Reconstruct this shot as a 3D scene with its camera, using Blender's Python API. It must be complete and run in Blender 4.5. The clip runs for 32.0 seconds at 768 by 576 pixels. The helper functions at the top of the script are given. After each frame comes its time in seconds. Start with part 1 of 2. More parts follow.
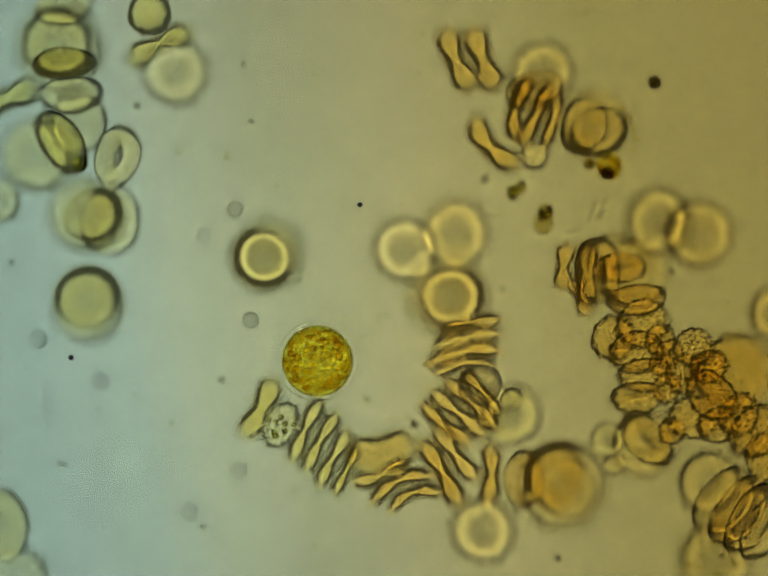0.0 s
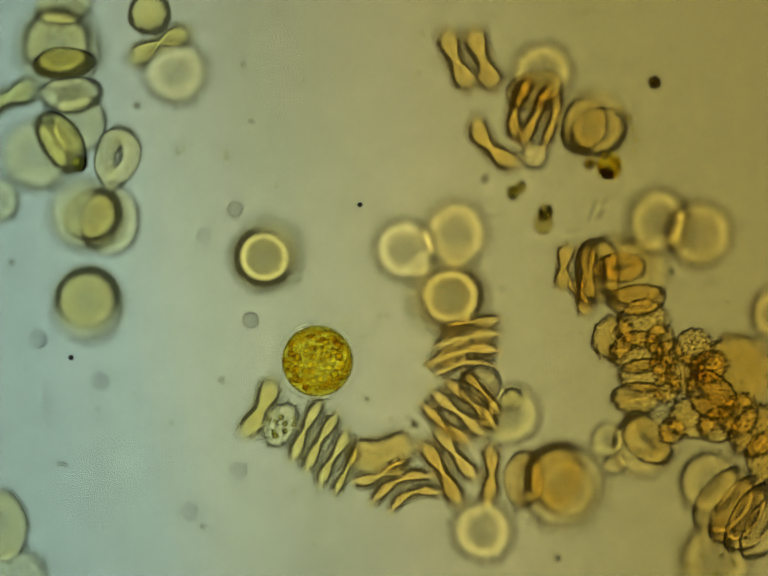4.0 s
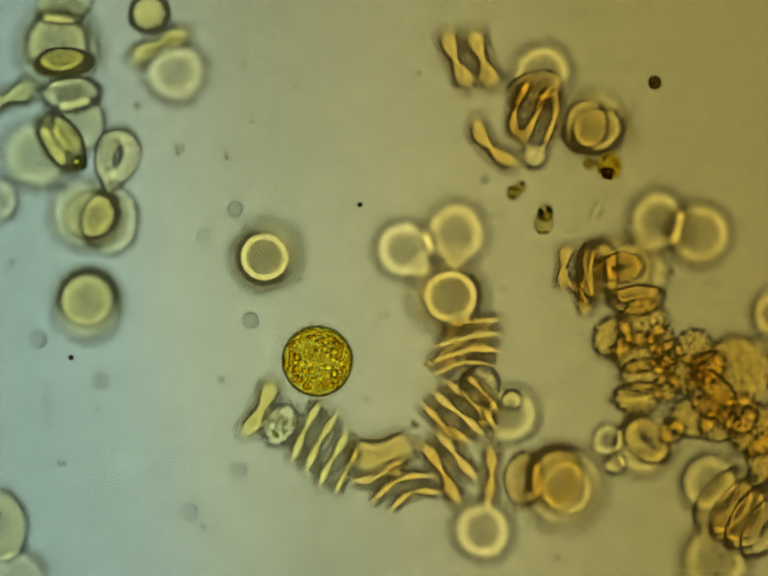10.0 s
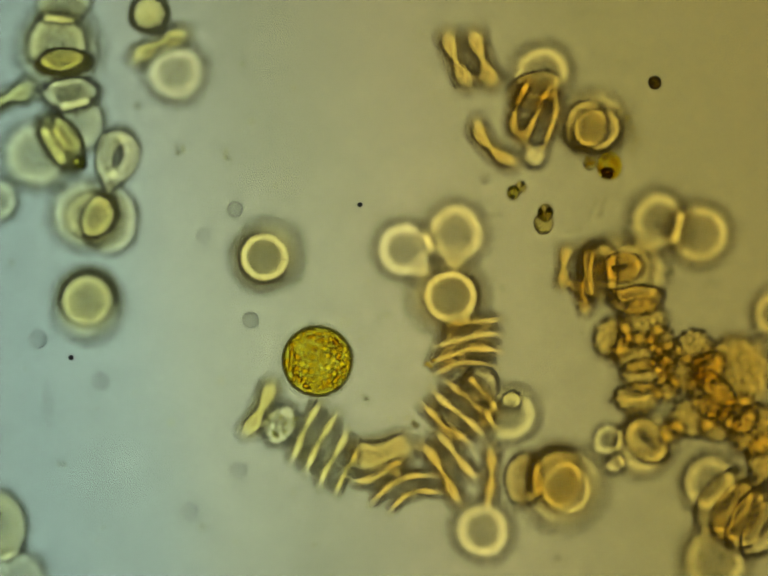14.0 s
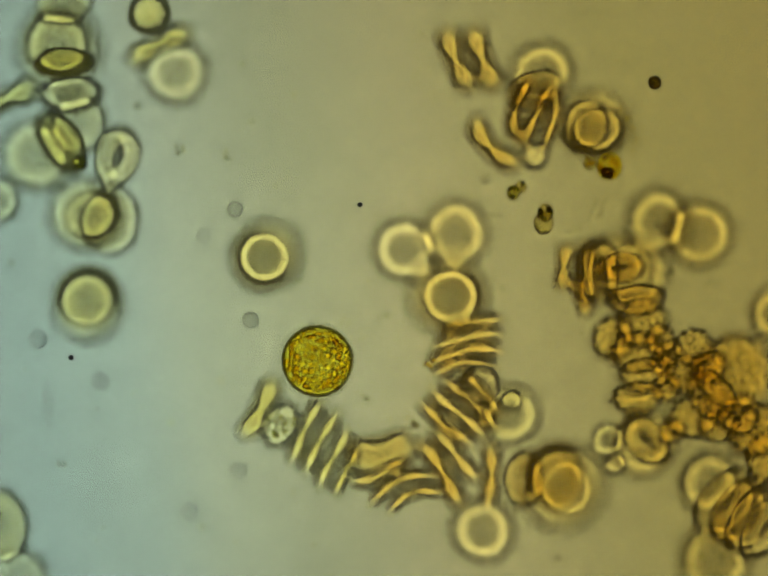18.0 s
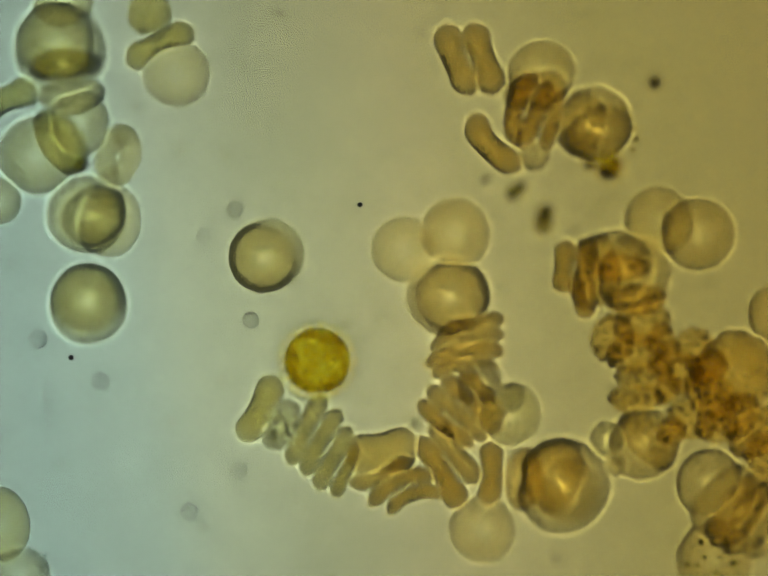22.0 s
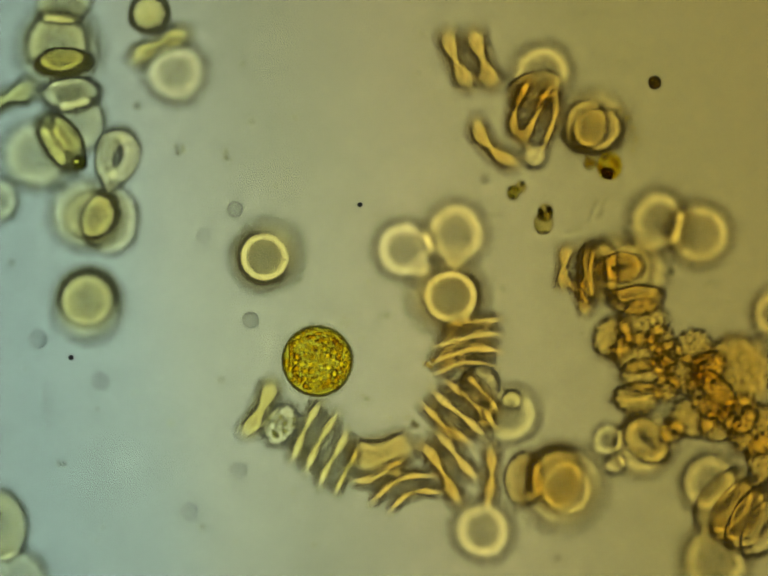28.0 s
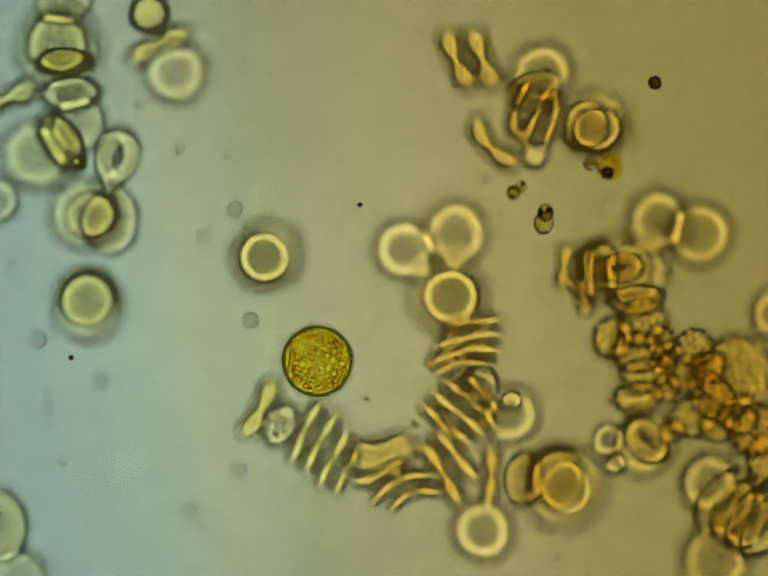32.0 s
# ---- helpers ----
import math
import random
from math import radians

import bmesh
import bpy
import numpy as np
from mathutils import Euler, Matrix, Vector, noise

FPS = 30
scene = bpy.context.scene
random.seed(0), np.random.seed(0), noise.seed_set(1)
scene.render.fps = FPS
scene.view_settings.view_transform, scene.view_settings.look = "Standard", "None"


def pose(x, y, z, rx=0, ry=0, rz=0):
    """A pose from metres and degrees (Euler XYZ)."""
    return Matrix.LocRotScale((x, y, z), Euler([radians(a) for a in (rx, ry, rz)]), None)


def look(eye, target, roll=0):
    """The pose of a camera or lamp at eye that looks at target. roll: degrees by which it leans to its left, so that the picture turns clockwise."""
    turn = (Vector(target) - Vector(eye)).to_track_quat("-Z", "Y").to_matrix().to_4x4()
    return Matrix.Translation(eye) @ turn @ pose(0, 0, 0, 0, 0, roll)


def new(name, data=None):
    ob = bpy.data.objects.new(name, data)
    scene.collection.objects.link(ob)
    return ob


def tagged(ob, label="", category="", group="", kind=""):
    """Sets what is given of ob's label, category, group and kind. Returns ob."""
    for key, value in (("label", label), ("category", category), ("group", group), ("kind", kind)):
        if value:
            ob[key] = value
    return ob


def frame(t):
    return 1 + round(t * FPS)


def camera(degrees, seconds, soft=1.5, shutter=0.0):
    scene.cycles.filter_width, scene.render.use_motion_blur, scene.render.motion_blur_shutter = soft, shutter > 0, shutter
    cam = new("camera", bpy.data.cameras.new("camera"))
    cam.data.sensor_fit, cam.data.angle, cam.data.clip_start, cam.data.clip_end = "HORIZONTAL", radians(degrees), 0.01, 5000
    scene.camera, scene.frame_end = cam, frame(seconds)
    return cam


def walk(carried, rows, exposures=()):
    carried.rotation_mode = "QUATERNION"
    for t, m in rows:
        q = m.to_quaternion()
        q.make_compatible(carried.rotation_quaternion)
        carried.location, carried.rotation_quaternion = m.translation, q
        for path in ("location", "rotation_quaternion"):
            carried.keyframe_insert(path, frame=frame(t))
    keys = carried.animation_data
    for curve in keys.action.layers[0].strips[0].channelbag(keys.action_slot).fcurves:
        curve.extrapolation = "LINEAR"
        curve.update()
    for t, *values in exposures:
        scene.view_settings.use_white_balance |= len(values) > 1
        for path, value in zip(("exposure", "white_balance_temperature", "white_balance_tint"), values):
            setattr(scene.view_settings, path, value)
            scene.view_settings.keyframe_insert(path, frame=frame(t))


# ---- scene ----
# A wet mount under a light microscope, built at ten thousand times life size:
# one centimetre here is one micrometre on the slide.
U = 0.000536                     # one stage unit in metres
TOP = 0.149                      # underside of the cover glass
CX, CY = 784.0, 588.0            # stage units at the optical axis


def sx(x):
    return (x - CX) * U


def sy(y):
    return (CY - y) * U


# ---- camera: an objective with a shallow focus, racked up and down ----
REACH = 28.0                     # from the objective to its focal plane
cam = camera(2 * math.degrees(math.atan(CX * U / REACH)), 32.0, soft=1.5)
cam.data.dof.use_dof = True
cam.data.dof.focus_distance = REACH
LENS_TAN, LAMP_TAN = 0.086, 0.047
cam.data.dof.aperture_fstop = cam.data.lens * 0.001 / (2 * LENS_TAN * REACH)
RACK = [(0.0, .42), (1.0, .43), (2.0, .42), (3.0, .41), (3.5, .42), (4.5, .50), (5.5, .62), (6.0, .72), (6.5, .83), (7.0, .80),
        (7.5, .89), (8.0, .88), (8.5, .91), (9.0, .90), (9.5, .80), (10.0, .68), (10.5, .58), (11.0, .53), (11.5, .45),
        (12.0, .46), (12.5, .48), (13.0, .55), (13.5, .63), (14.0, .78), (14.5, .88), (15.5, .95), (16.5, .97),
        (17.0, 1.02), (17.5, .95), (18.0, .75), (18.5, .63), (19.0, .54), (19.5, .39), (20.0, .21), (20.5, .10),
        (21.0, .06), (22.0, .01), (22.5, .0), (23.0, .07), (23.5, .20), (24.0, .36), (24.5, .40), (25.0, .31), (25.5, .25),
        (26.5, .42), (27.5, .63), (28.0, .70), (29.0, .75), (29.5, .79), (30.0, .85), (31.0, .88), (31.5, .86), (32.0, .82)]
KNOTS = ((0.0, 0.20, 0.30, 0.42, 0.55, 0.88, 1.02), (0.012, 0.040, 0.064, 0.094, 0.107, 0.143, 0.160))
PLANE = [(t, float(np.interp(f, *KNOTS))) for t, f in RACK]   # height of the plane in focus
walk(cam, [(t, pose(0, 0, REACH + z)) for t, z in PLANE])

# ---- light: the lamp under the stage ----
STRAY = 0.18                     # light scattered inside the instrument, as a share of the field
world = bpy.data.worlds.new("dark_housing")
scene.world = world
world.use_nodes = True
world.node_tree.nodes["Background"].inputs[0].default_value = (0.5, 0.5, 0.5, 1)
world.node_tree.nodes["Background"].inputs[1].default_value = 2 * STRAY
LAMP_DEPTH = 80.0
lamp_data = bpy.data.lights.new("condenser_lamp", "AREA")
lamp_data.shape = "DISK"
lamp_data.size = 2 * LAMP_TAN * LAMP_DEPTH
lamp_data.energy = 1.21 * (1 - STRAY) * (math.pi * LENS_TAN * LAMP_DEPTH) ** 2
lamp_data.color = (0.99, 1.0, 1.0)
lamp = new("condenser_lamp", lamp_data)
lamp.matrix_world = look((0, 0, -LAMP_DEPTH), (0, 0, 0))


# ---- materials ----
def material(name):
    m = bpy.data.materials.new(name)
    m.use_nodes = True
    nt = m.node_tree
    nt.nodes.clear()
    out = nt.nodes.new("ShaderNodeOutputMaterial")
    return m, nt, out


def clear_glass(name, ior, tint):
    m, nt, out = material(name)
    b = nt.nodes.new("ShaderNodeBsdfTransparent")
    co = nt.nodes.new("ShaderNodeTexCoord")
    n1 = nt.nodes.new("ShaderNodeTexNoise")
    n1.inputs["Scale"].default_value = 60.0
    n1.inputs["Detail"].default_value = 6.0
    n1.inputs["Roughness"].default_value = 0.68
    nt.links.new(co.outputs["Object"], n1.inputs["Vector"])
    film = nt.nodes.new("ShaderNodeValToRGB")
    film.color_ramp.elements[0].position, film.color_ramp.elements[0].color = 0.3, (tint[0] * 0.90, tint[1] * 0.905, tint[2] * 0.91, 1)
    film.color_ramp.elements[1].position, film.color_ramp.elements[1].color = 0.7, (*tint, 1)
    nt.links.new(n1.outputs["Fac"], film.inputs[0])
    nt.links.new(film.outputs[0], b.inputs["Color"])
    g = nt.nodes.new("ShaderNodeBsdfGlossy")
    g.inputs["Roughness"].default_value = 0.02
    fr = nt.nodes.new("ShaderNodeFresnel")
    fr.inputs["IOR"].default_value = ior
    mx = nt.nodes.new("ShaderNodeMixShader")
    nt.links.new(fr.outputs[0], mx.inputs[0])
    nt.links.new(b.outputs[0], mx.inputs[1])
    nt.links.new(g.outputs[0], mx.inputs[2])
    nt.links.new(mx.outputs[0], out.inputs[0])
    return m


def plasm(name, tint_a, tint_b, ior=1.046, scale=60.0, bump=0.0):
    """A soft, clear cell body: bends the light a little and stains it, by its thickness and more or less from cell to cell."""
    m, nt, out = material(name)
    b = nt.nodes.new("ShaderNodeBsdfRefraction")
    b.inputs["IOR"].default_value = ior
    b.inputs["Roughness"].default_value = 0.0
    info = nt.nodes.new("ShaderNodeObjectInfo")
    co = nt.nodes.new("ShaderNodeTexCoord")
    n1 = nt.nodes.new("ShaderNodeTexNoise")
    n1.inputs["Scale"].default_value = scale
    n1.inputs["Detail"].default_value = 3.0
    nt.links.new(co.outputs["Object"], n1.inputs["Vector"])
    add = nt.nodes.new("ShaderNodeMath")
    add.operation = "MULTIPLY_ADD"
    nt.links.new(info.outputs["Random"], add.inputs[0])
    add.inputs[1].default_value = 0.5
    nt.links.new(n1.outputs["Fac"], add.inputs[2])
    ramp = nt.nodes.new("ShaderNodeValToRGB")
    ramp.color_ramp.elements[0].position = 0.35
    ramp.color_ramp.elements[0].color = (*tint_a, 1)
    ramp.color_ramp.elements[1].position = 0.98
    ramp.color_ramp.elements[1].color = (*tint_b, 1)
    nt.links.new(add.outputs[0], ramp.inputs[0])
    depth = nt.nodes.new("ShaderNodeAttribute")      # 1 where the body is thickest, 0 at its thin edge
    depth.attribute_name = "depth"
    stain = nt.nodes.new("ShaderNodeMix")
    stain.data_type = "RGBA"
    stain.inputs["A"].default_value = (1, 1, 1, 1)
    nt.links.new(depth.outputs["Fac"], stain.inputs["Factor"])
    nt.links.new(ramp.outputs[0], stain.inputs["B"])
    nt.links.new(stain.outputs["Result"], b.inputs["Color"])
    if bump:
        bp = nt.nodes.new("ShaderNodeBump")
        bp.inputs["Strength"].default_value = bump
        bp.inputs["Distance"].default_value = 0.004
        nt.links.new(n1.outputs["Fac"], bp.inputs["Height"])
        nt.links.new(bp.outputs[0], b.inputs["Normal"])
    nt.links.new(b.outputs[0], out.inputs[0])
    return m


def uneven_light(name):
    """The lamp's uneven light, painted on: cool at one end, brown at the other."""
    m, nt, out = material(name)
    b = nt.nodes.new("ShaderNodeBsdfRefraction")
    b.inputs["IOR"].default_value = 1.0
    b.inputs["Roughness"].default_value = 0.0
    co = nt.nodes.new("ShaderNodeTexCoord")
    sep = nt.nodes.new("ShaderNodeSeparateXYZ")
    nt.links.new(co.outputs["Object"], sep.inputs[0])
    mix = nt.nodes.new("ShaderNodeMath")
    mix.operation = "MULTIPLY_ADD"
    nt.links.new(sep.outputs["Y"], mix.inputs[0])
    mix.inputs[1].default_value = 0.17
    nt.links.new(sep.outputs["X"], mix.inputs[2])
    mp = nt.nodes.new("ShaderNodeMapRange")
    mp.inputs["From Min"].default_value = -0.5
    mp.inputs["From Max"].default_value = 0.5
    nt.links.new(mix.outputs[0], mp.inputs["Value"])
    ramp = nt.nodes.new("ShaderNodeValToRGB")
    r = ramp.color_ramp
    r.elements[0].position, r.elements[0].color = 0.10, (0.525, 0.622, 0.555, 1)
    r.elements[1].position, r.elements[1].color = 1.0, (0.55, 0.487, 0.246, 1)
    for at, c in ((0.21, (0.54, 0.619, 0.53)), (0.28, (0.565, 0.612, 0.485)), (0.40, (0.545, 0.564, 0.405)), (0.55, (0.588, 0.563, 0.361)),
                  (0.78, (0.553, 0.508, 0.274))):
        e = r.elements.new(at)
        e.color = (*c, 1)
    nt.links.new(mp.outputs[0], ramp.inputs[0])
    # the lamp's hot spot, painted in: brighter near the middle of the field
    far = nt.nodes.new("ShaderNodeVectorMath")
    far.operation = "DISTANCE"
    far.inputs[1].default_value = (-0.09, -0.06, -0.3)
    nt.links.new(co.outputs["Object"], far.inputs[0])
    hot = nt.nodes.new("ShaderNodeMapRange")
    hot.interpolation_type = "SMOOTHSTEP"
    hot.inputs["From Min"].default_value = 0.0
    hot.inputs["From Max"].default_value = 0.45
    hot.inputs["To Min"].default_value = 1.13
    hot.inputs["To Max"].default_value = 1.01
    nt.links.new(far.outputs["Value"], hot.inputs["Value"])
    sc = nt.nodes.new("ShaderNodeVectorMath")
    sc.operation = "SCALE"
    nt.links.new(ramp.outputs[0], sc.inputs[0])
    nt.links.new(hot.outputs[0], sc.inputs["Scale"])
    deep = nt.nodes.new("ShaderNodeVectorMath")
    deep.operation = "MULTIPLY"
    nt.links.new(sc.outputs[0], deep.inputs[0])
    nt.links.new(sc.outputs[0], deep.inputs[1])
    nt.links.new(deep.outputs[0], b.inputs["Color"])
    nt.links.new(b.outputs[0], out.inputs[0])
    return m


def opaque(name, colour):
    m, nt, out = material(name)
    b = nt.nodes.new("ShaderNodeBsdfPrincipled")
    n1 = nt.nodes.new("ShaderNodeTexNoise")
    n1.inputs["Scale"].default_value = 400.0
    ramp = nt.nodes.new("ShaderNodeValToRGB")
    ramp.color_ramp.elements[0].color = (*[c * 0.6 for c in colour], 1)
    ramp.color_ramp.elements[1].color = (*colour, 1)
    nt.links.new(n1.outputs["Fac"], ramp.inputs[0])
    nt.links.new(ramp.outputs[0], b.inputs["Base Color"])
    b.inputs["Roughness"].default_value = 0.8
    nt.links.new(b.outputs[0], out.inputs[0])
    return m


M_SLIDE = clear_glass("slide_glass", 1.14, (1.0, 1.0, 1.0))
M_UNEVEN = uneven_light("uneven_light")
M_CELL = plasm("red_cell_body", (0.975, 0.92, 0.73), (0.99, 0.955, 0.83))
M_HEAP = plasm("heaped_cell_body", (0.975, 0.92, 0.73), (0.99, 0.955, 0.83), 1.045)
M_LEAN = plasm("leaning_cell_body", (0.972, 0.90, 0.66), (0.988, 0.945, 0.79), 1.031)
# deeper tints stand in for light's longer way through cells on edge
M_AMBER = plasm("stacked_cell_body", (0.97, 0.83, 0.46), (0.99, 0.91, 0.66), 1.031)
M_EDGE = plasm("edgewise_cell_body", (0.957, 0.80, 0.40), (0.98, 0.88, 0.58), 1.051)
M_OLIVE = plasm("olive_cell_body", (0.955, 0.875, 0.50), (0.985, 0.935, 0.68), 1.048)
M_CREN = plasm("crenated_cell_body", (0.97, 0.84, 0.46), (0.98, 0.89, 0.60), 1.038)
M_HALO = plasm("halo_clear", (0.985, 0.985, 0.96), (1.0, 1.0, 0.98), 0.9965)
M_ALGA = plasm("alga_body", (1.0, 0.88, 0.15), (1.0, 0.96, 0.36), 1.017, 130.0, 0.2)
M_GRAIN = plasm("alga_grain", (0.92, 0.77, 0.28), (1.0, 0.95, 0.55), 1.026, 200.0)
M_PALE = plasm("pale_cell_body", (0.93, 0.91, 0.74), (0.98, 0.97, 0.88), 1.041)
M_MOTE = plasm("mote_body", (0.955, 0.955, 0.90), (0.985, 0.985, 0.95), 1.028)
M_SAC = plasm("droplet_body", (0.93, 0.88, 0.52), (0.98, 0.95, 0.70), 1.05)
M_GREEN = plasm("green_grain", (0.72, 0.72, 0.30), (0.86, 0.84, 0.45), 1.05)
M_DARK = plasm("dark_bead", (0.45, 0.36, 0.10), (0.65, 0.55, 0.20), 1.12)
M_FAINT = plasm("eyepiece_dust", (0.96, 0.96, 0.96), (0.98, 0.98, 0.98), 1.045)
M_RING = plasm("eyepiece_ring", (0.95, 0.955, 0.96), (0.97, 0.97, 0.975), 1.06)
M_VEIL = plasm("faint_veil", (0.96, 0.96, 0.96), (0.97, 0.97, 0.97), 1.007)
M_SOOT = opaque("dust_black", (0.02, 0.02, 0.02))


# ---- builders ----
def link(name, verts, faces, mat, smooth=True, parent=None, depth=None):
    me = bpy.data.meshes.new(name)
    me.from_pydata([tuple(v) for v in verts], [], faces)
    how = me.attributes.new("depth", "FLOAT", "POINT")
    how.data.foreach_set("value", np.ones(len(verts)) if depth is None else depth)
    if smooth:
        me.polygons.foreach_set("use_smooth", [True] * len(me.polygons))
    me.materials.append(mat)
    ob = new(name, me)
    if parent is not None:
        ob.parent = parent
    return ob


def slab(name, w, h, z0, z1, mat, label, category):
    v = [(x, y, z) for z in (z0, z1) for x, y in ((-w, -h), (w, -h), (w, h), (-w, h))]
    f = [(3, 2, 1, 0), (4, 5, 6, 7), (0, 1, 5, 4), (1, 2, 6, 5), (2, 3, 7, 6), (3, 0, 4, 7)]
    return tagged(link(name, v, f, mat, False), label, category, kind="structure")


SEG, RIN = 56, 24


def lathe(profile, seg, crease=False):
    """Vertices and faces of a closed body turned about z; the profile runs from the upper pole to the lower.
    crease: its two halves meet in a fine edge."""
    v, f = [(0, 0, profile[0][1])], []
    for r, z in profile[1:-1]:
        for k in range(seg):
            a = 2 * math.pi * k / seg
            v.append((r * math.cos(a), r * math.sin(a), z))
    v.append((0, 0, profile[-1][1]))
    n = len(profile) - 2
    last = len(v) - 1
    fine = (n - 1) // 2          # the ring of the edge, doubled so that each half keeps its own slope
    twin = len(v)
    if crease:
        v += v[1 + fine * seg:1 + (fine + 1) * seg]
    for k in range(seg):
        k2 = (k + 1) % seg
        f.append((0, 1 + k, 1 + k2))
        for i in range(n - 1):
            a, b = twin if crease and i == fine else 1 + i * seg, 1 + (i + 1) * seg
            f.append((a + k, b + k, b + k2, a + k2))
        f.append((last, 1 + (n - 1) * seg + k2, 1 + (n - 1) * seg + k))
    return np.array(v), f


def disc_profile(thick, dimple, soft):
    """Half section of a biconcave disc of radius 1; soft: how far its rim thins out beyond that."""
    fine = np.linspace(-1.4, 1.4, 561)
    q = fine ** 2
    full = dimple * (0.22 + 2.35 * q - 2.05 * q ** 2) + (1 - dimple) * 0.62
    h = 0.5 * thick * np.sqrt(np.clip(1 - q, 0, 1)) * full
    if not soft:
        rho = np.sin(0.5 * np.pi * np.arange(RIN + 1) / RIN)
        top = [(float(r), float(z)) for r, z in zip(rho, np.interp(rho, fine, h))]
        top[-1] = (1.0, 0.0)
    else:
        k = np.exp(-0.5 * (np.arange(-60, 61) * 0.005 / soft) ** 2)
        h = np.convolve(h, k / k.sum(), "same")
        reach = 1 + 2.2 * soft
        rho = np.linspace(0, 1, RIN + 5) ** 0.75 * reach
        z = np.interp(rho, fine, h) * np.clip((reach - rho) / (0.5 * soft), 0, 1)
        top = [(float(r), float(max(0.0, w))) for r, w in zip(rho, z)]
    return top + [(r, -w) for r, w in top[-2::-1]]


def edgewise(thick, dimple, high, soft):
    """Vertices and faces of a disc seen on its edge: long and waisted in plan, rounded above and below, thinning out at its rim."""
    u = np.cos(np.linspace(0, np.pi, 181))
    wide = 0.5 * thick * np.sqrt(np.clip(1 - u ** 4, 0, 1)) * (dimple * (0.42 + 1.30 * u ** 2 - 1.15 * u ** 4) + (1 - dimple) * 0.62)
    wide, u = wide - 0.25 * soft, u * (1 - 0.35 * soft)
    ang, far = np.arctan2(np.maximum(wide, 0), u), np.hypot(u, wide)
    rings = np.concatenate([np.linspace(0.14, 0.86, 9), [0.0] * 7])
    past = np.concatenate([[0.0] * 9, np.linspace(-1.0, 2.0, 7) * soft])
    t = np.linspace(-1.4, 1.4, 281)
    k = np.exp(-0.5 * (np.arange(-40, 41) * 0.01 / soft) ** 2)
    k /= k.sum()
    top = np.zeros((len(rings), SEG, 3))
    for j in range(SEG):
        a = 2 * math.pi * j / SEG
        out = float(np.interp(abs((a + math.pi) % (2 * math.pi) - math.pi), ang, far))
        dome = np.convolve(np.sqrt(np.clip(1 - np.abs(t / out) ** 3, 0, 1)), k, "same")
        r = np.where(np.arange(len(rings)) < 9, rings * (out - 1.2 * soft) / 0.92, out + past)
        z = high * np.interp(r, t, dome) / dome[140]
        z[-1] = 0.0
        top[:, j] = np.stack([r * math.cos(a), r * math.sin(a), z], 1)
    n = len(rings)
    v = [(0, 0, high)] + [tuple(p) for ring in top for p in ring] + [(x, y, -z) for ring in top[-2::-1] for x, y, z in ring] + [(0, 0, -high)]
    twin, end = len(v), len(v) - 1
    v += [tuple(p) for p in top[-1]]      # the fine edge, doubled so that each half keeps its own slope
    f, m = [], 2 * n - 1
    for j in range(SEG):
        j2 = (j + 1) % SEG
        f.append((0, 1 + j, 1 + j2))
        for i in range(m - 1):
            p, q = twin if i == n - 1 else 1 + i * SEG, 1 + (i + 1) * SEG
            f.append((p + j, q + j, q + j2, p + j2))
        f.append((end, 1 + (m - 1) * SEG + j2, 1 + (m - 1) * SEG + j))
    return np.array(v), f


count = [0]


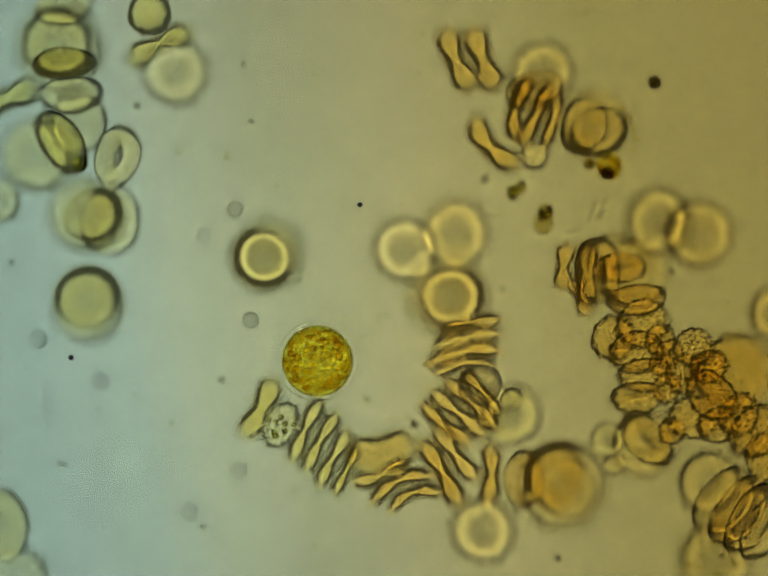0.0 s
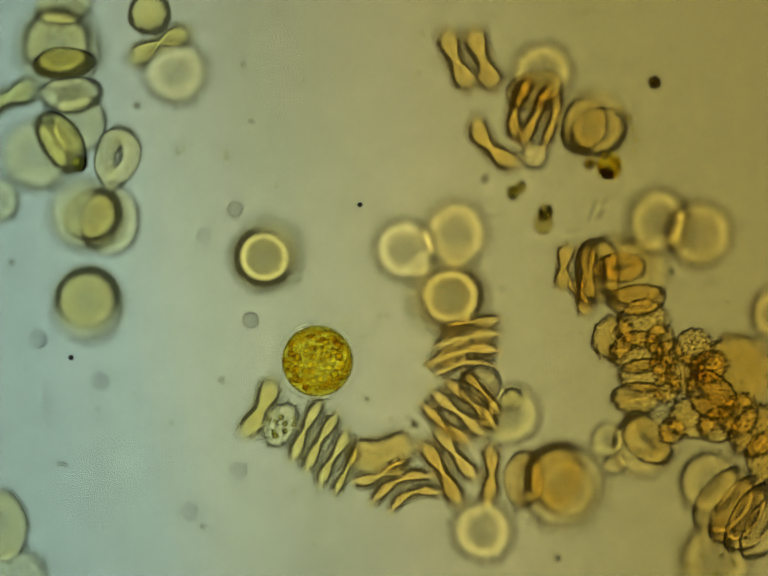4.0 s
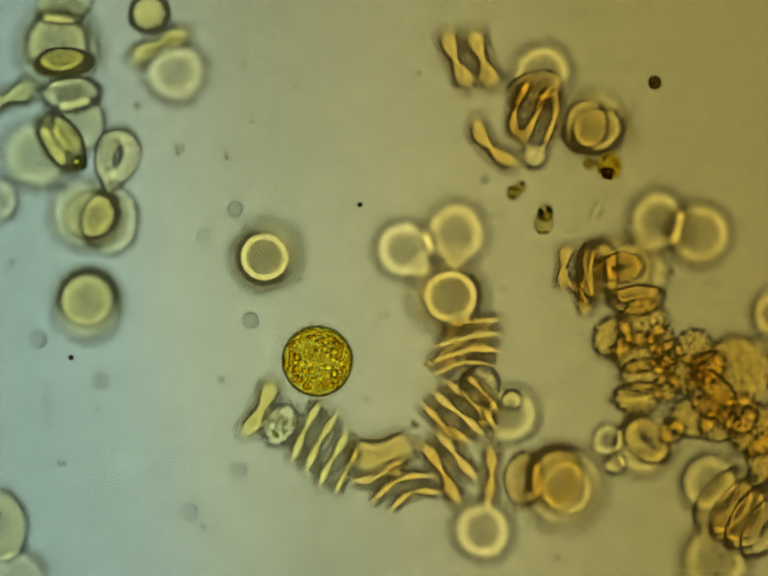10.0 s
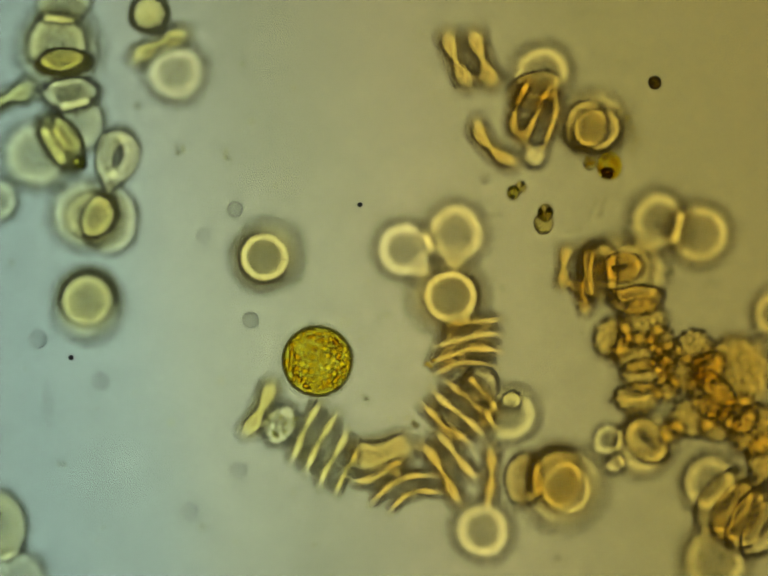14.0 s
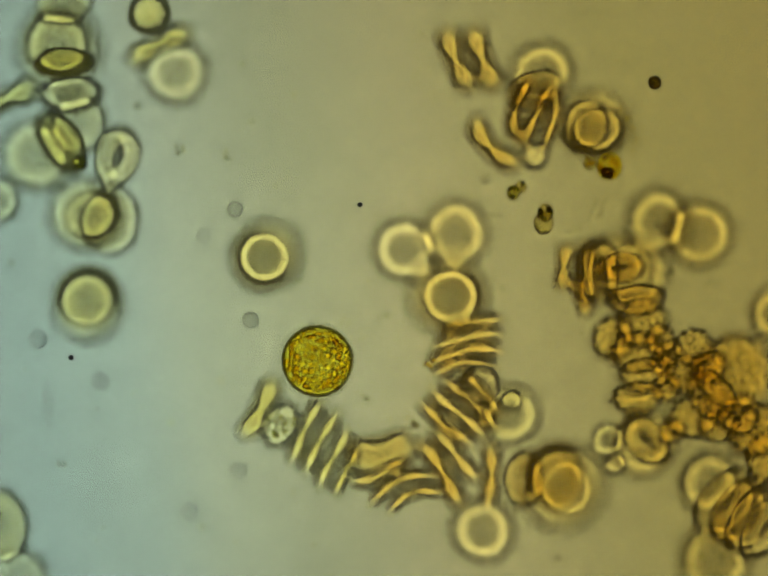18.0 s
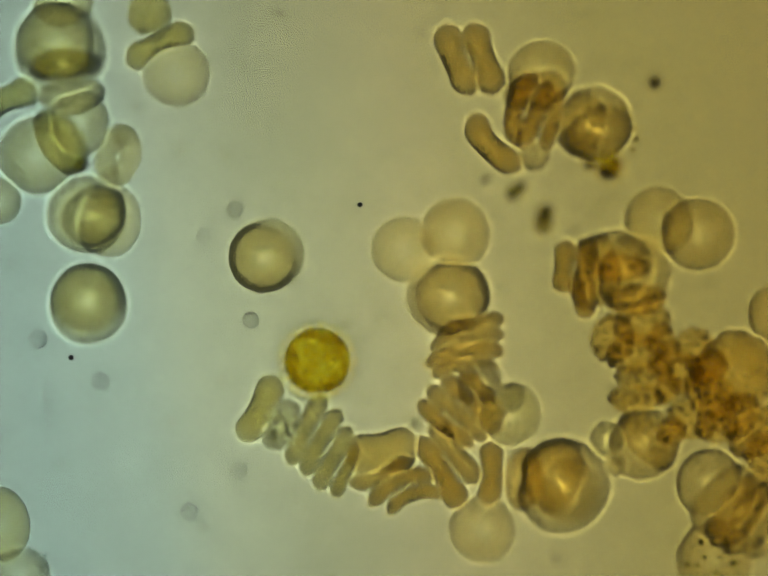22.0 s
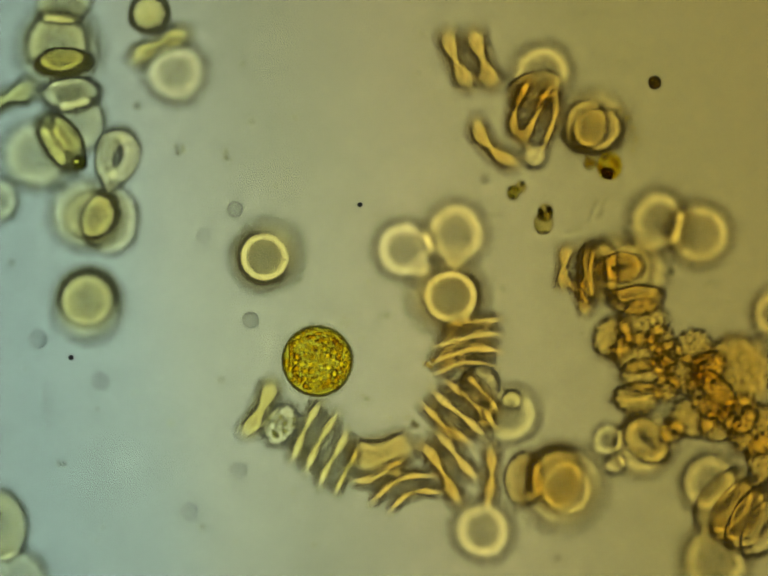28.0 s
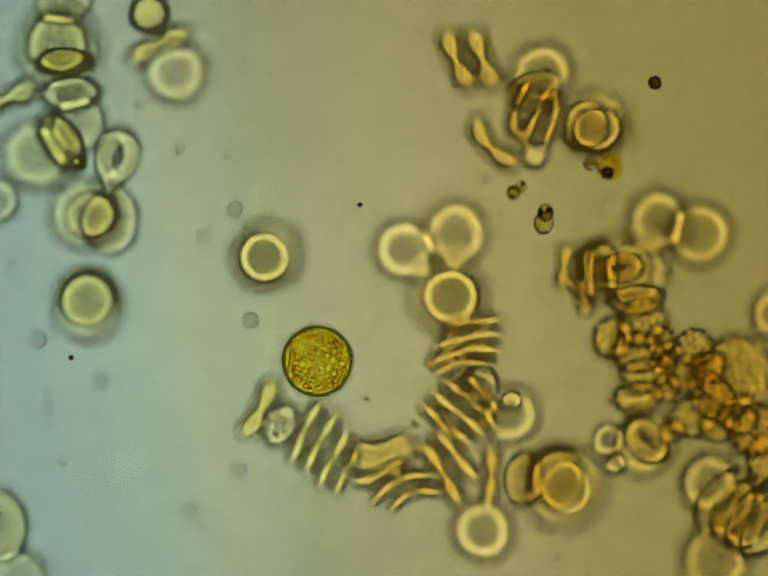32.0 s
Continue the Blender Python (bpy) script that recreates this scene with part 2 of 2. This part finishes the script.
def cell(x, y, d=140, tilt=0.0, az=0.0, lift=0.0, oval=1.0, thick=None, dimple=None, bend=0.0, knobs=0.0,
         rise=None, soft=None, mat=None, name="red_blood_cell", label="", category="blood cell", group="red blood cells"):
    """One cell at stage place x, y. tilt 0 lies flat and 90 stands on its edge; az: the way its long side runs.
    lift: how far it lies above the lowest of its heap, in micrometres; rise: the same for a lone cell, above the slide."""
    count[0] += 1
    s = count[0]
    if thick is None:            # cells packed in a stack are pressed thinner
        thick = 0.74 if tilt > 57 else 0.72
    if dimple is None:
        dimple = 0.8 if tilt > 70 else 0.6 if x < 460 else 1.0
    if soft is None:
        soft = 0.0 if tilt > 62 or thick > 1.9 else 0.05 if knobs > 0.07 else 0.035 if tilt > 35 else 0.07 if rise is None else 0.065
    if tilt > 70:
        v, f = edgewise(thick * (1 + 0.015 * (86 - tilt)), dimple, 0.28, 0.080)
    else:
        v, f = lathe(disc_profile(thick, dimple, soft), SEG, soft > 0)
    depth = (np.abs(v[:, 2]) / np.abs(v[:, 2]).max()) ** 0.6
    r = 0.5 * d * U
    v[:, 1] *= oval
    v[:, 1 if tilt > 70 else 2] += (-bend if tilt > 70 else bend) * (v[:, 0] ** 2 - 0.4) + 0.03 * np.sin(3 * v[:, 0] + s)
    ang = np.arctan2(v[:, 1], v[:, 0])
    v[:, :2] *= (1 + 0.018 * np.sin(2 * ang + s) + 0.014 * np.sin(3 * ang + 2.3 * s))[:, None]
    if knobs:                    # a crenated cell: blunt knobs all over
        n, edge = (46, 0.93) if knobs < 0.08 else (64, 0.945)
        k = np.arange(n)
        h = 1 - 2 * (k + 0.5) / n
        a = k * 2.39996 + s
        q = np.sqrt(1 - h * h)
        tips = np.stack([q * np.cos(a), q * np.sin(a), h], 1)
        u = v / np.maximum(np.linalg.norm(v, axis=1), 1e-6)[:, None]
        near = np.clip(((u @ tips.T).max(axis=1) - edge) / (1 - edge), 0, 1)
        v *= (1 + knobs * (near - 0.4))[:, None]
    v *= r
    rot = np.array((Matrix.Rotation(radians(az), 3, "Z") @ Matrix.Rotation(radians(tilt - 84 if tilt > 70 else tilt), 3, "X")))
    v = v @ rot.T
    low = v[:, 2].min()
    if rise is None:             # heaps and chains hang in the fluid
        z = max(0.0006 - low, 0.068 + 0.01 * lift)
    else:                        # lone cells lie near the slide
        z = 0.0006 - low + 0.01 * (lift + rise)
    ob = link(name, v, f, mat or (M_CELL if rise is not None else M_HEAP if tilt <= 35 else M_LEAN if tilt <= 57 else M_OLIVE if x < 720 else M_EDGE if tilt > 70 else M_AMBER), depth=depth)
    ob.location = (sx(x), sy(y), z)
    if not label:
        hue = "olive" if x < 460 else "amber"
        if tilt > 72:
            label = hue + " red blood cell standing on edge in the fluid"
        elif tilt > 25:
            label = hue + " red blood cell leaning against its neighbours"
        elif rise is None:
            label = "pale " + hue + " biconcave red blood cell lying flat in a heap"
        else:
            label = "pale " + hue + " biconcave red blood cell lying flat on the slide"
    tagged(ob, label, category, group)
    return ob


def ball(x, y, d, lift, mat, name, label, category, flat=1.0, group=""):
    return cell(x, y, d, lift=lift, thick=flat * 3.2, dimple=0.0, mat=mat, name=name, label=label, category=category, group=group)


# ---- the stage ----
slab("floor", 2.0, 1.5, -0.16, 0.0, M_SLIDE, "clear glass microscope slide under the cells", "slide")
slab("ceiling", 0.9, 0.75, TOP, TOP + 0.02, M_SLIDE, "thin clear cover glass over the fluid", "cover glass")
# sheet added under the slide to carry the lamp's uneven light as colour
slab("backdrop", 2.0, 1.5, -0.302, -0.30, M_UNEVEN, "added sheet under the slide, painted with uneven lamp light, cool to brown", "filter")
field_sheet = bpy.data.objects["backdrop"].data
field_sheet.materials.append(M_SLIDE)
for p in field_sheet.polygons:       # the painted light is a coat on the upper face
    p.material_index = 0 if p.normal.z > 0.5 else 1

# ---- cells in the corner by the cool end ----
cell(305, 28, 88, 0, 0, 0, thick=2.2, dimple=0.0, knobs=0.05, mat=M_OLIVE, label="small round olive crenated cell beside a cell on edge")
cell(326, 91, 146, 86, 28, bend=0.05, thick=1.0, dimple=1.1)
cell(360, 150, 134, 12, 30, rise=2.6)
cell(122, 98, 182, 8, 0, 0, thick=0.85)
cell(116, 88, 140, 14, 40, 1.4, knobs=0.05)
cell(130, 130, 128, 61, 4, 1.6)
cell(130, 8, 120, 42, 10, 0.5)
cell(145, 194, 132, 56, 4, 0.2, mat=M_CELL)
cell(12, 203, 140, 74, 26, 0.3, thick=1.05)
cell(75, 318, 150, 6, 0, 0, thick=0.9)
cell(124, 290, 148, 58, -57, 0.8)
cell(162, 250, 132, 34, -80, 0)
cell(240, 320, 132, 50, 76, 0.4, thick=0.95, dimple=1.3)
cell(-2, 410, 92, 20, 80, 0)
cell(176, 438, 152, 6, 0, 0, knobs=0.025, thick=0.9)
cell(188, 440, 120, 30, 25, 2.2)
cell(226, 452, 146, 36, 80, 0, knobs=0.03)
cell(180, 622, 152, 6, 20, 0, thick=0.9)
cell(178, 608, 130, 10, 10, 2.0)
cell(2, 1072, 150, 40, 95, 0)
cell(38, 1180, 124, 12, 0, 0)

# ---- the lone pair and the chain ----
cell(547, 520, 146, 5, 60, 0, rise=2.3)
cell(535, 529, 132, 6, 30, 1.3, rise=2.3)
cell(532, 834, 146, 84, 61, 0.2, thick=1.1, dimple=0.6)
wedged = cell(574, 868, 100, 12, 62, 1.0, oval=0.68, thick=1.4, dimple=0.2, knobs=0.10, mat=M_PALE, label="pale crenated cell wedged in the chain")
cell(624, 878, 150, 84, 63, 0, thick=0.72)
cell(655, 901, 146, 82, 62, 0, thick=0.7)
cell(680, 936, 140, 80, 64, 0, thick=0.7)
cell(706, 960, 118, 80, 68, 0, thick=0.66)
cell(780, 924, 146, 76, 10, 0.4, thick=1.55, dimple=0.3)
cell(776, 968, 132, 78, 19, 0.1, bend=-0.12, thick=0.7)
cell(818, 988, 146, 80, 22, 0, bend=0.25, thick=0.66)
cell(846, 1014, 122, 80, 18, 0, bend=0.3, thick=0.72)
cell(902, 964, 164, 82, -57, 0, thick=0.8)
cell(930, 926, 152, 82, -50, 0, thick=0.8)
cell(1002, 968, 132, 86, 88, 0, thick=1.0)
cell(910, 866, 140, 76, -41, 0.2, dimple=0.85, thick=0.66)
cell(936, 844, 156, 76, -42, 0.2, dimple=0.85, thick=0.66)
cell(962, 822, 154, 76, -44, 0.2, dimple=0.85, thick=0.66)
cell(986, 802, 128, 76, -47, 0.2, dimple=0.85, thick=0.62)
cell(1042, 846, 126, 20, 80, 0, rise=3.2, knobs=0.04, mat=M_PALE, label="pale scalloped blood cell beside the chain")
cell(960, 664, 140, 76, 14, 0.4, dimple=0.75, bend=0.12, thick=0.62)
cell(954, 692, 152, 76, 11, 0.2, dimple=0.75, bend=0.14, thick=0.62)
cell(948, 722, 156, 76, 9, 0.0, dimple=0.75, bend=0.16, thick=0.64)
cell(948, 748, 132, 76, 6, 0.0, dimple=0.75, bend=0.18, thick=0.6)
cell(916, 606, 166, 5, 0, 0.2, rise=2.9)
cell(922, 606, 136, 8, 30, 1.6, rise=2.9)
cell(930, 476, 140, 5, 0, 0.9, rise=2)
cell(825, 510, 132, 6, 40, 0, rise=2)
cell(1150, 992, 184, 8, 20, 0.6, thick=0.9)
cell(1158, 998, 122, 12, -100, 1.4, thick=0.6)
cell(1132, 972, 140, 30, -98, 0.8, thick=0.6, mat=M_AMBER)
cell(1070, 978, 122, 50, 86, 1.6, thick=0.85, mat=M_AMBER)
cell(985, 1082, 134, 8, 0, 0, rise=2)

# ---- the knot by the far side ----
cell(932, 122, 150, 82, -67, 0, thick=1.05)
cell(986, 120, 148, 76, -72, 0, thick=1.0)
cell(1106, 150, 134, 8, 0, 0, rise=3)
cell(1090, 184, 120, 50, 20, 2.2)
cell(1060, 222, 144, 76, 78, 0.3, bend=0.2, thick=0.7)
cell(1094, 236, 146, 76, 68, 0.4, dimple=0.5, thick=0.7)
cell(1128, 244, 132, 76, 76, 0.3, dimple=0.4, thick=0.66)
cell(1006, 297, 146, 84, -48, 0, thick=1.05, bend=-0.15)
ball(1092, 318, 56, 0, M_CELL, "red_blood_cell", "small round amber blood cell in the knot", "blood cell", 0.5, "red blood cells")
cell(1212, 252, 144, 10, 0, 1.2, knobs=0.06)
cell(1192, 256, 116, 40, 70, 2.0, knobs=0.06)
cell(1222, 270, 116, 30, 20, 2.0, knobs=0.08)

# ---- the warm end ----
cell(1344, 452, 138, 6, 0, 0, rise=2)
cell(1426, 478, 144, 8, 98, 0.8, rise=3.4)
cell(1294, 558, 144, 10, 0, 0)
cell(1152, 544, 100, 80, 82, 0.8, thick=1.1, knobs=0.05)
cell(1186, 606, 84, 80, 112, 0.6, thick=1.2, knobs=0.05)
cell(1198, 560, 140, 76, 93, 0.4, dimple=0.4, thick=0.9)
cell(1222, 552, 142, 52, 95, 1.2)
cell(1264, 541, 138, 18, 100, 2.6)
cell(1266, 546, 108, 58, 6, 0.4)
cell(1300, 612, 124, 64, 8, 0.3, knobs=0.06)
cell(1320, 896, 134, 56, -50, 0.8)
cell(1316, 906, 142, 18, 60, 0)
cell(1240, 898, 74, 24, 70, 0, mat=M_PALE)
cell(1582, 640, 110, 10, 0, 0, rise=2.5)
cell(1446, 984, 136, 30, 55, 0.4, rise=3)
cell(1478, 1024, 160, 52, 52, 1.0)
cell(1506, 1042, 162, 60, 55, 0.8)
cell(1534, 1058, 160, 62, 57, 0.6, mat=M_CELL)
cell(1562, 1076, 156, 64, 58, 0.4, mat=M_CELL)
speckled = cell(1458, 1142, 150, 8, 0, 0, knobs=0.05, label="pale blood cell strewn with dark granules", rise=3)
ball(1045, 816, 48, 2.0, M_PALE, "platelet", "small pale round platelet beside the chain", "platelet", 0.5)
ball(163, 334, 34, 2.0, M_GREEN, "pigment_bead", "small dark bead wedged among the cells", "bead")
ball(1256, 948, 44, 1.5, M_CELL, "clear_droplet", "small clear droplet wedged between two cells", "droplet", 0.5)
cell(981, 786, 84, 14, 30, 4.6, thick=1.9, dimple=0.5, label="small ringed blood cell lying on the chain")

# ---- crenated cells heaped at the warm end ----
for x, y, d, tilt, az, lift, thick, knobs in (
        (1252, 690, 92, 30, 70, 0.3, 1.7, 0.15), (1312, 660, 106, 40, 20, 0.6, 1.5, 0.15), (1348, 694, 66, 40, 80, 0.6, 1.7, 0.16),
        (1298, 718, 108, 48, 12, 0.3, 1.3, 0.14), (1316, 764, 106, 60, 8, 0.3, 1.2, 0.13), (1300, 812, 104, 60, 4, 0.3, 1.2, 0.12),
        (1352, 744, 52, 30, 0, 1.5, 1.8, 0.14), (1414, 708, 80, 40, 30, 0.3, 1.7, 0.18), (1400, 764, 84, 40, 60, 0.3, 1.6, 0.17),
        (1500, 762, 156, 10, 0, 0.3, 1.2, 0.13), (1452, 806, 112, 50, -40, 1.0, 1.4, 0.16), (1418, 852, 104, 42, 0, 0.3, 1.4, 0.15),
        (1466, 868, 82, 40, 10, 0.6, 1.6, 0.16), (1546, 880, 122, 48, 40, 0.4, 1.4, 0.13), (1562, 934, 104, 50, 100, 0.2, 1.2, 0.14),
        (1372, 880, 56, 30, 40, 0.2, 1.8, 0.16), (1366, 720, 54, 30, 40, 0.8, 1.8, 0.16), (1362, 792, 62, 40, 70, 0.4, 1.7, 0.16),
        (1446, 748, 76, 40, 20, 0.5, 1.6, 0.16), (1508, 846, 88, 40, 60, 0.4, 1.5, 0.15)):
    cell(x, y, d, tilt, az, lift, thick=thick, dimple=0.35, knobs=1.4 * knobs, mat=M_CREN, label="lumpy amber crenated blood cell heaped among others")
gv, gf = lathe([(math.sin(math.pi * i / 7), math.cos(math.pi * i / 7)) for i in range(8)], 10)
rng = random.Random(3)
for host, n, wide, tall, mat in ((speckled, 11, 58, 58, M_GREEN), (wedged, 9, 34, 26, M_GREEN)):
    for i in range(n):
        grain = link("granule", gv * (0.5 * rng.uniform(9, 14) * U), gf, mat, True, host)
        a, q = i * 2.4 + rng.uniform(0, 0.8), math.sqrt((i + 0.6) / n)
        grain.location = (wide * q * math.cos(a) * U, tall * q * math.sin(a) * U, 0.002)


# ---- the algal cell, afloat under the cover glass ----
def alga(x, y, d):
    r = 0.5 * d * U
    base = new("alga_cell")
    base.location = (sx(x), sy(y), 0.1045)
    tagged(base, "round golden yellow algal cell packed with grains", "algal cell")
    prof = [(math.sin(math.pi * i / 24), math.cos(math.pi * i / 24)) for i in range(25)]
    v, f = lathe(prof, 48)
    link("cell_wall", v * r, f, M_ALGA, True, base)
    # clear shell added to bend light into a bright halo round the wall
    tagged(link("sheath", v * (1.13 * r), f, M_HALO, True, base), "clear shell added for the bright halo round the cell")
    prof = [(math.sin(math.pi * i / 7), math.cos(math.pi * i / 7)) for i in range(8)]
    gv, gf = lathe(prof, 10)
    rng = random.Random(5)
    seed = link("grain", gv * (0.5 * U), gf, M_GRAIN, True, base)
    n = 160
    for i in range(n):
        h = 1 - 2 * (i + 0.5) / n
        a = i * 2.39996
        q = math.sqrt(1 - h * h)
        rr = r * rng.uniform(0.74, 0.93)
        ob = seed if i == 0 else new("grain", seed.data)
        ob.parent = base
        ob.location = (rr * q * math.cos(a) + rng.uniform(-1, 1) * 3 * U, rr * q * math.sin(a) + rng.uniform(-1, 1) * 3 * U, rr * h)
        k = rng.uniform(9, 17)
        ob.scale = (k, k * rng.uniform(0.8, 1.1), k * 0.7)
    return base


alga_cell = alga(648, 737, 146)

# ---- small bodies in the fluid, clinging under the cover glass ----
def speck(x, y, d, mat=None, label="", stretch=1.0, az=0.0, name="platelet", top=TOP - 0.0005):
    prof = [(math.sin(math.pi * i / 10), math.cos(math.pi * i / 10)) for i in range(11)]
    v, f = lathe(prof, 16)
    v = v * (0.5 * d * U)
    v[:, 0] *= stretch
    v[:, 2] *= 0.8
    v = v @ np.array(Matrix.Rotation(radians(az), 3, "Z")).T
    ob = link(name, v, f, mat or M_MOTE)
    ob.location = (sx(x), sy(y), top - 0.4 * d * U)
    return tagged(ob, label or "tiny clear platelet clinging under the cover glass", "speck", "specks in the fluid")


def clump(x, y, d, n, mat, label, name="granule_clump", body=None, grain=(0.22, 0.36), top=TOP - 0.0005):
    """A loose heap of small grains, each a part."""
    base = new(name)
    base.location = (sx(x), sy(y), top)
    tagged(base, label, "speck", "specks in the fluid")
    prof = [(math.sin(math.pi * i / 8), math.cos(math.pi * i / 8)) for i in range(9)]
    v, f = lathe(prof, 12)
    if body is not None:
        ob = link("droplet", v * (0.5 * d * U), f, body, True, base)
        ob.scale = (1.0, 1.12, 0.7)
        ob.location = (0, 0, -0.38 * d * U)
    me = None
    rng = random.Random(int(x * 7 + y))
    for i in range(n):
        ob = link("granule", v * (0.5 * U), f, mat, True, base) if me is None else new("granule", me)
        me = ob.data
        ob.parent = base
        k = rng.uniform(*grain) * d
        a, q = rng.uniform(0, 6.283), d * 0.5 * math.sqrt(rng.random()) * 0.8
        ob.location = (q * math.cos(a) * U, q * math.sin(a) * U, -0.4 * k * U - rng.random() * 0.004)
        ob.scale = (k, k, k * 0.8)
    return base


speck(1337, 169, 29, M_DARK, "dark amber bead with a bright core under the cover glass", name="pigment_bead")
clump(1048, 393, 28, 4, M_GREEN, "small grey-green granular body under the cover glass", body=M_GREEN, grain=(0.25, 0.4))
clump(1064, 382, 24, 3, M_GREEN, "small grey-green granular body under the cover glass", body=M_SAC, grain=(0.25, 0.4))
clump(1110, 456, 42, 3, M_SAC, "pale yellow droplet hanging from a green body", name="droplet_body", body=M_SAC, grain=(0.15, 0.25))
clump(1114, 434, 34, 7, M_GREEN, "yellow-green granular body over a pale droplet", body=M_SAC, grain=(0.25, 0.4))
speck(1120, 428, 11, M_DARK, "dark red-brown bead on a green body", name="pigment_bead")
clump(1244, 339, 54, 14, M_GRAIN, "golden granular body beside the knot of cells", body=M_ALGA, grain=(0.2, 0.32))
clump(1204, 333, 28, 6, M_GRAIN, "small golden clump of grains beside the knot of cells", body=M_SAC, grain=(0.25, 0.4))
speck(1240, 352, 24, M_DARK, "dark amber bead beside the knot of cells", name="pigment_bead", top=0.12)
clump(366, 302, 30, 5, M_PALE, "faint cluster of clear granules under the cover glass")
clump(470, 318, 32, 5, M_PALE, "faint cluster of clear granules under the cover glass")
speck(280, 216, 18)
speck(514, 248, 15)
speck(496, 131, 14)
speck(855, 148, 14)
speck(1265, 125, 10)
speck(1370, 258, 10)
speck(990, 365, 22)
speck(1025, 590, 16)
speck(24, 536, 16)
speck(199, 835, 10)
speck(350, 863, 16)
speck(452, 776, 18)
speck(600, 1005, 12)
speck(414, 1076, 16)
speck(480, 1106, 12)
speck(1140, 1140, 16)
speck(1370, 555, 18)
clump(574, 28, 40, 7, M_VEIL, "faint mottled patch of clear granules on the slide", top=0.012)
clump(78, 1146, 74, 14, M_VEIL, "faint mottled patch of clear granules on the slide", top=0.016, grain=(0.14, 0.24))
clump(746, 816, 26, 4, M_PALE, "faint cluster of clear granules under the cover glass")
clump(840, 862, 34, 5, M_PALE, "faint cluster of clear granules beside the chain of cells")
clump(874, 738, 30, 4, M_GRAIN, "small greenish clump of grains beside the chain")
for rx, ry, ra in ((740, 690, 30), (712, 660, 60), (700, 655, 75), (1010, 440, 0), (1215, 415, 60), (1235, 410, 55), (1225, 438, 50), (1205, 440, 70), (1175, 470, 10), (1445, 580, 40)):
    speck(rx, ry, 9, None, "short clear rod under the cover glass", 3.2, ra, "bacterium_rod")


for bx, by, bd in ((1268, 222, 12), (1284, 240, 14), (1294, 262, 13), (1299, 284, 14), (1293, 306, 12)):
    speck(bx, by, bd, M_SAC, "tiny golden bead on the rim of the knot of cells", name="rim_bead", top=0.06)
rng = random.Random(21)
for i in range(46):
    x, y = rng.uniform(20, 1550), rng.uniform(15, 1160)
    speck(x, y, rng.uniform(5, 12), None, "tiny clear mote under the cover glass", rng.uniform(1.0, 1.8), rng.uniform(0, 180), "mote")


# ---- dust in the eyepiece, which goes with the focus ----
def eye_dust(x, y, d, mat, label, stretch=1.0, dz=0.0):
    prof = [(math.sin(math.pi * i / 10), math.cos(math.pi * i / 10)) for i in range(11)]
    v, f = lathe(prof, 20)
    v = v * (0.5 * d * U)
    v[:, 1] *= stretch
    v[:, 2] *= 0.5
    ob = link("dust_speck", v, f, mat)
    ob.location = (sx(x), sy(y), 0)
    return tagged(ob, label, "dust", "dust on the optics"), dz


DUST = [eye_dust(735, 418, 11, M_SOOT, "tiny black dust speck in the eyepiece"),
        eye_dust(145, 730, 11, M_SOOT, "tiny black dust speck in the eyepiece"),
        eye_dust(480, 427, 34, M_RING, "faint round dust spot in the eyepiece", dz=0.007),
        eye_dust(512, 653, 34, M_RING, "faint round dust spot in the eyepiece", dz=0.007),
        eye_dust(78, 693, 38, M_FAINT, "faint round dust spot in the eyepiece", dz=0.012),
        eye_dust(415, 482, 32, M_FAINT, "faint round dust spot in the eyepiece", dz=0.016),
        eye_dust(205, 778, 36, M_FAINT, "faint round dust spot in the eyepiece", dz=0.014),
        eye_dust(386, 1045, 36, M_FAINT, "faint round dust spot in the eyepiece", dz=0.014),
        eye_dust(487, 962, 36, M_FAINT, "faint round dust spot in the eyepiece", dz=0.014),
        eye_dust(97, 825, 26, M_VEIL, "faint drawn-out dust fibre in the eyepiece", stretch=4.0, dz=0.02)]


DRIFTER = speck(640, 150, 11, M_PALE, "tiny clear platelet drifting under the cover glass")


def motions():
    drift = ((0, 640, 150), (9.2, 604, 176), (17.5, 600, 190), (25, 604, 232), (30, 594, 262), (31, 580, 284), (32, 572, 300))
    walk(DRIFTER, [(t, pose(sx(x), sy(y), TOP - 0.0045)) for t, x, y in drift])
    for ob, dz in DUST:
        walk(ob, [(t, pose(ob.location.x, ob.location.y, z + dz)) for t, z in PLANE])


motions()
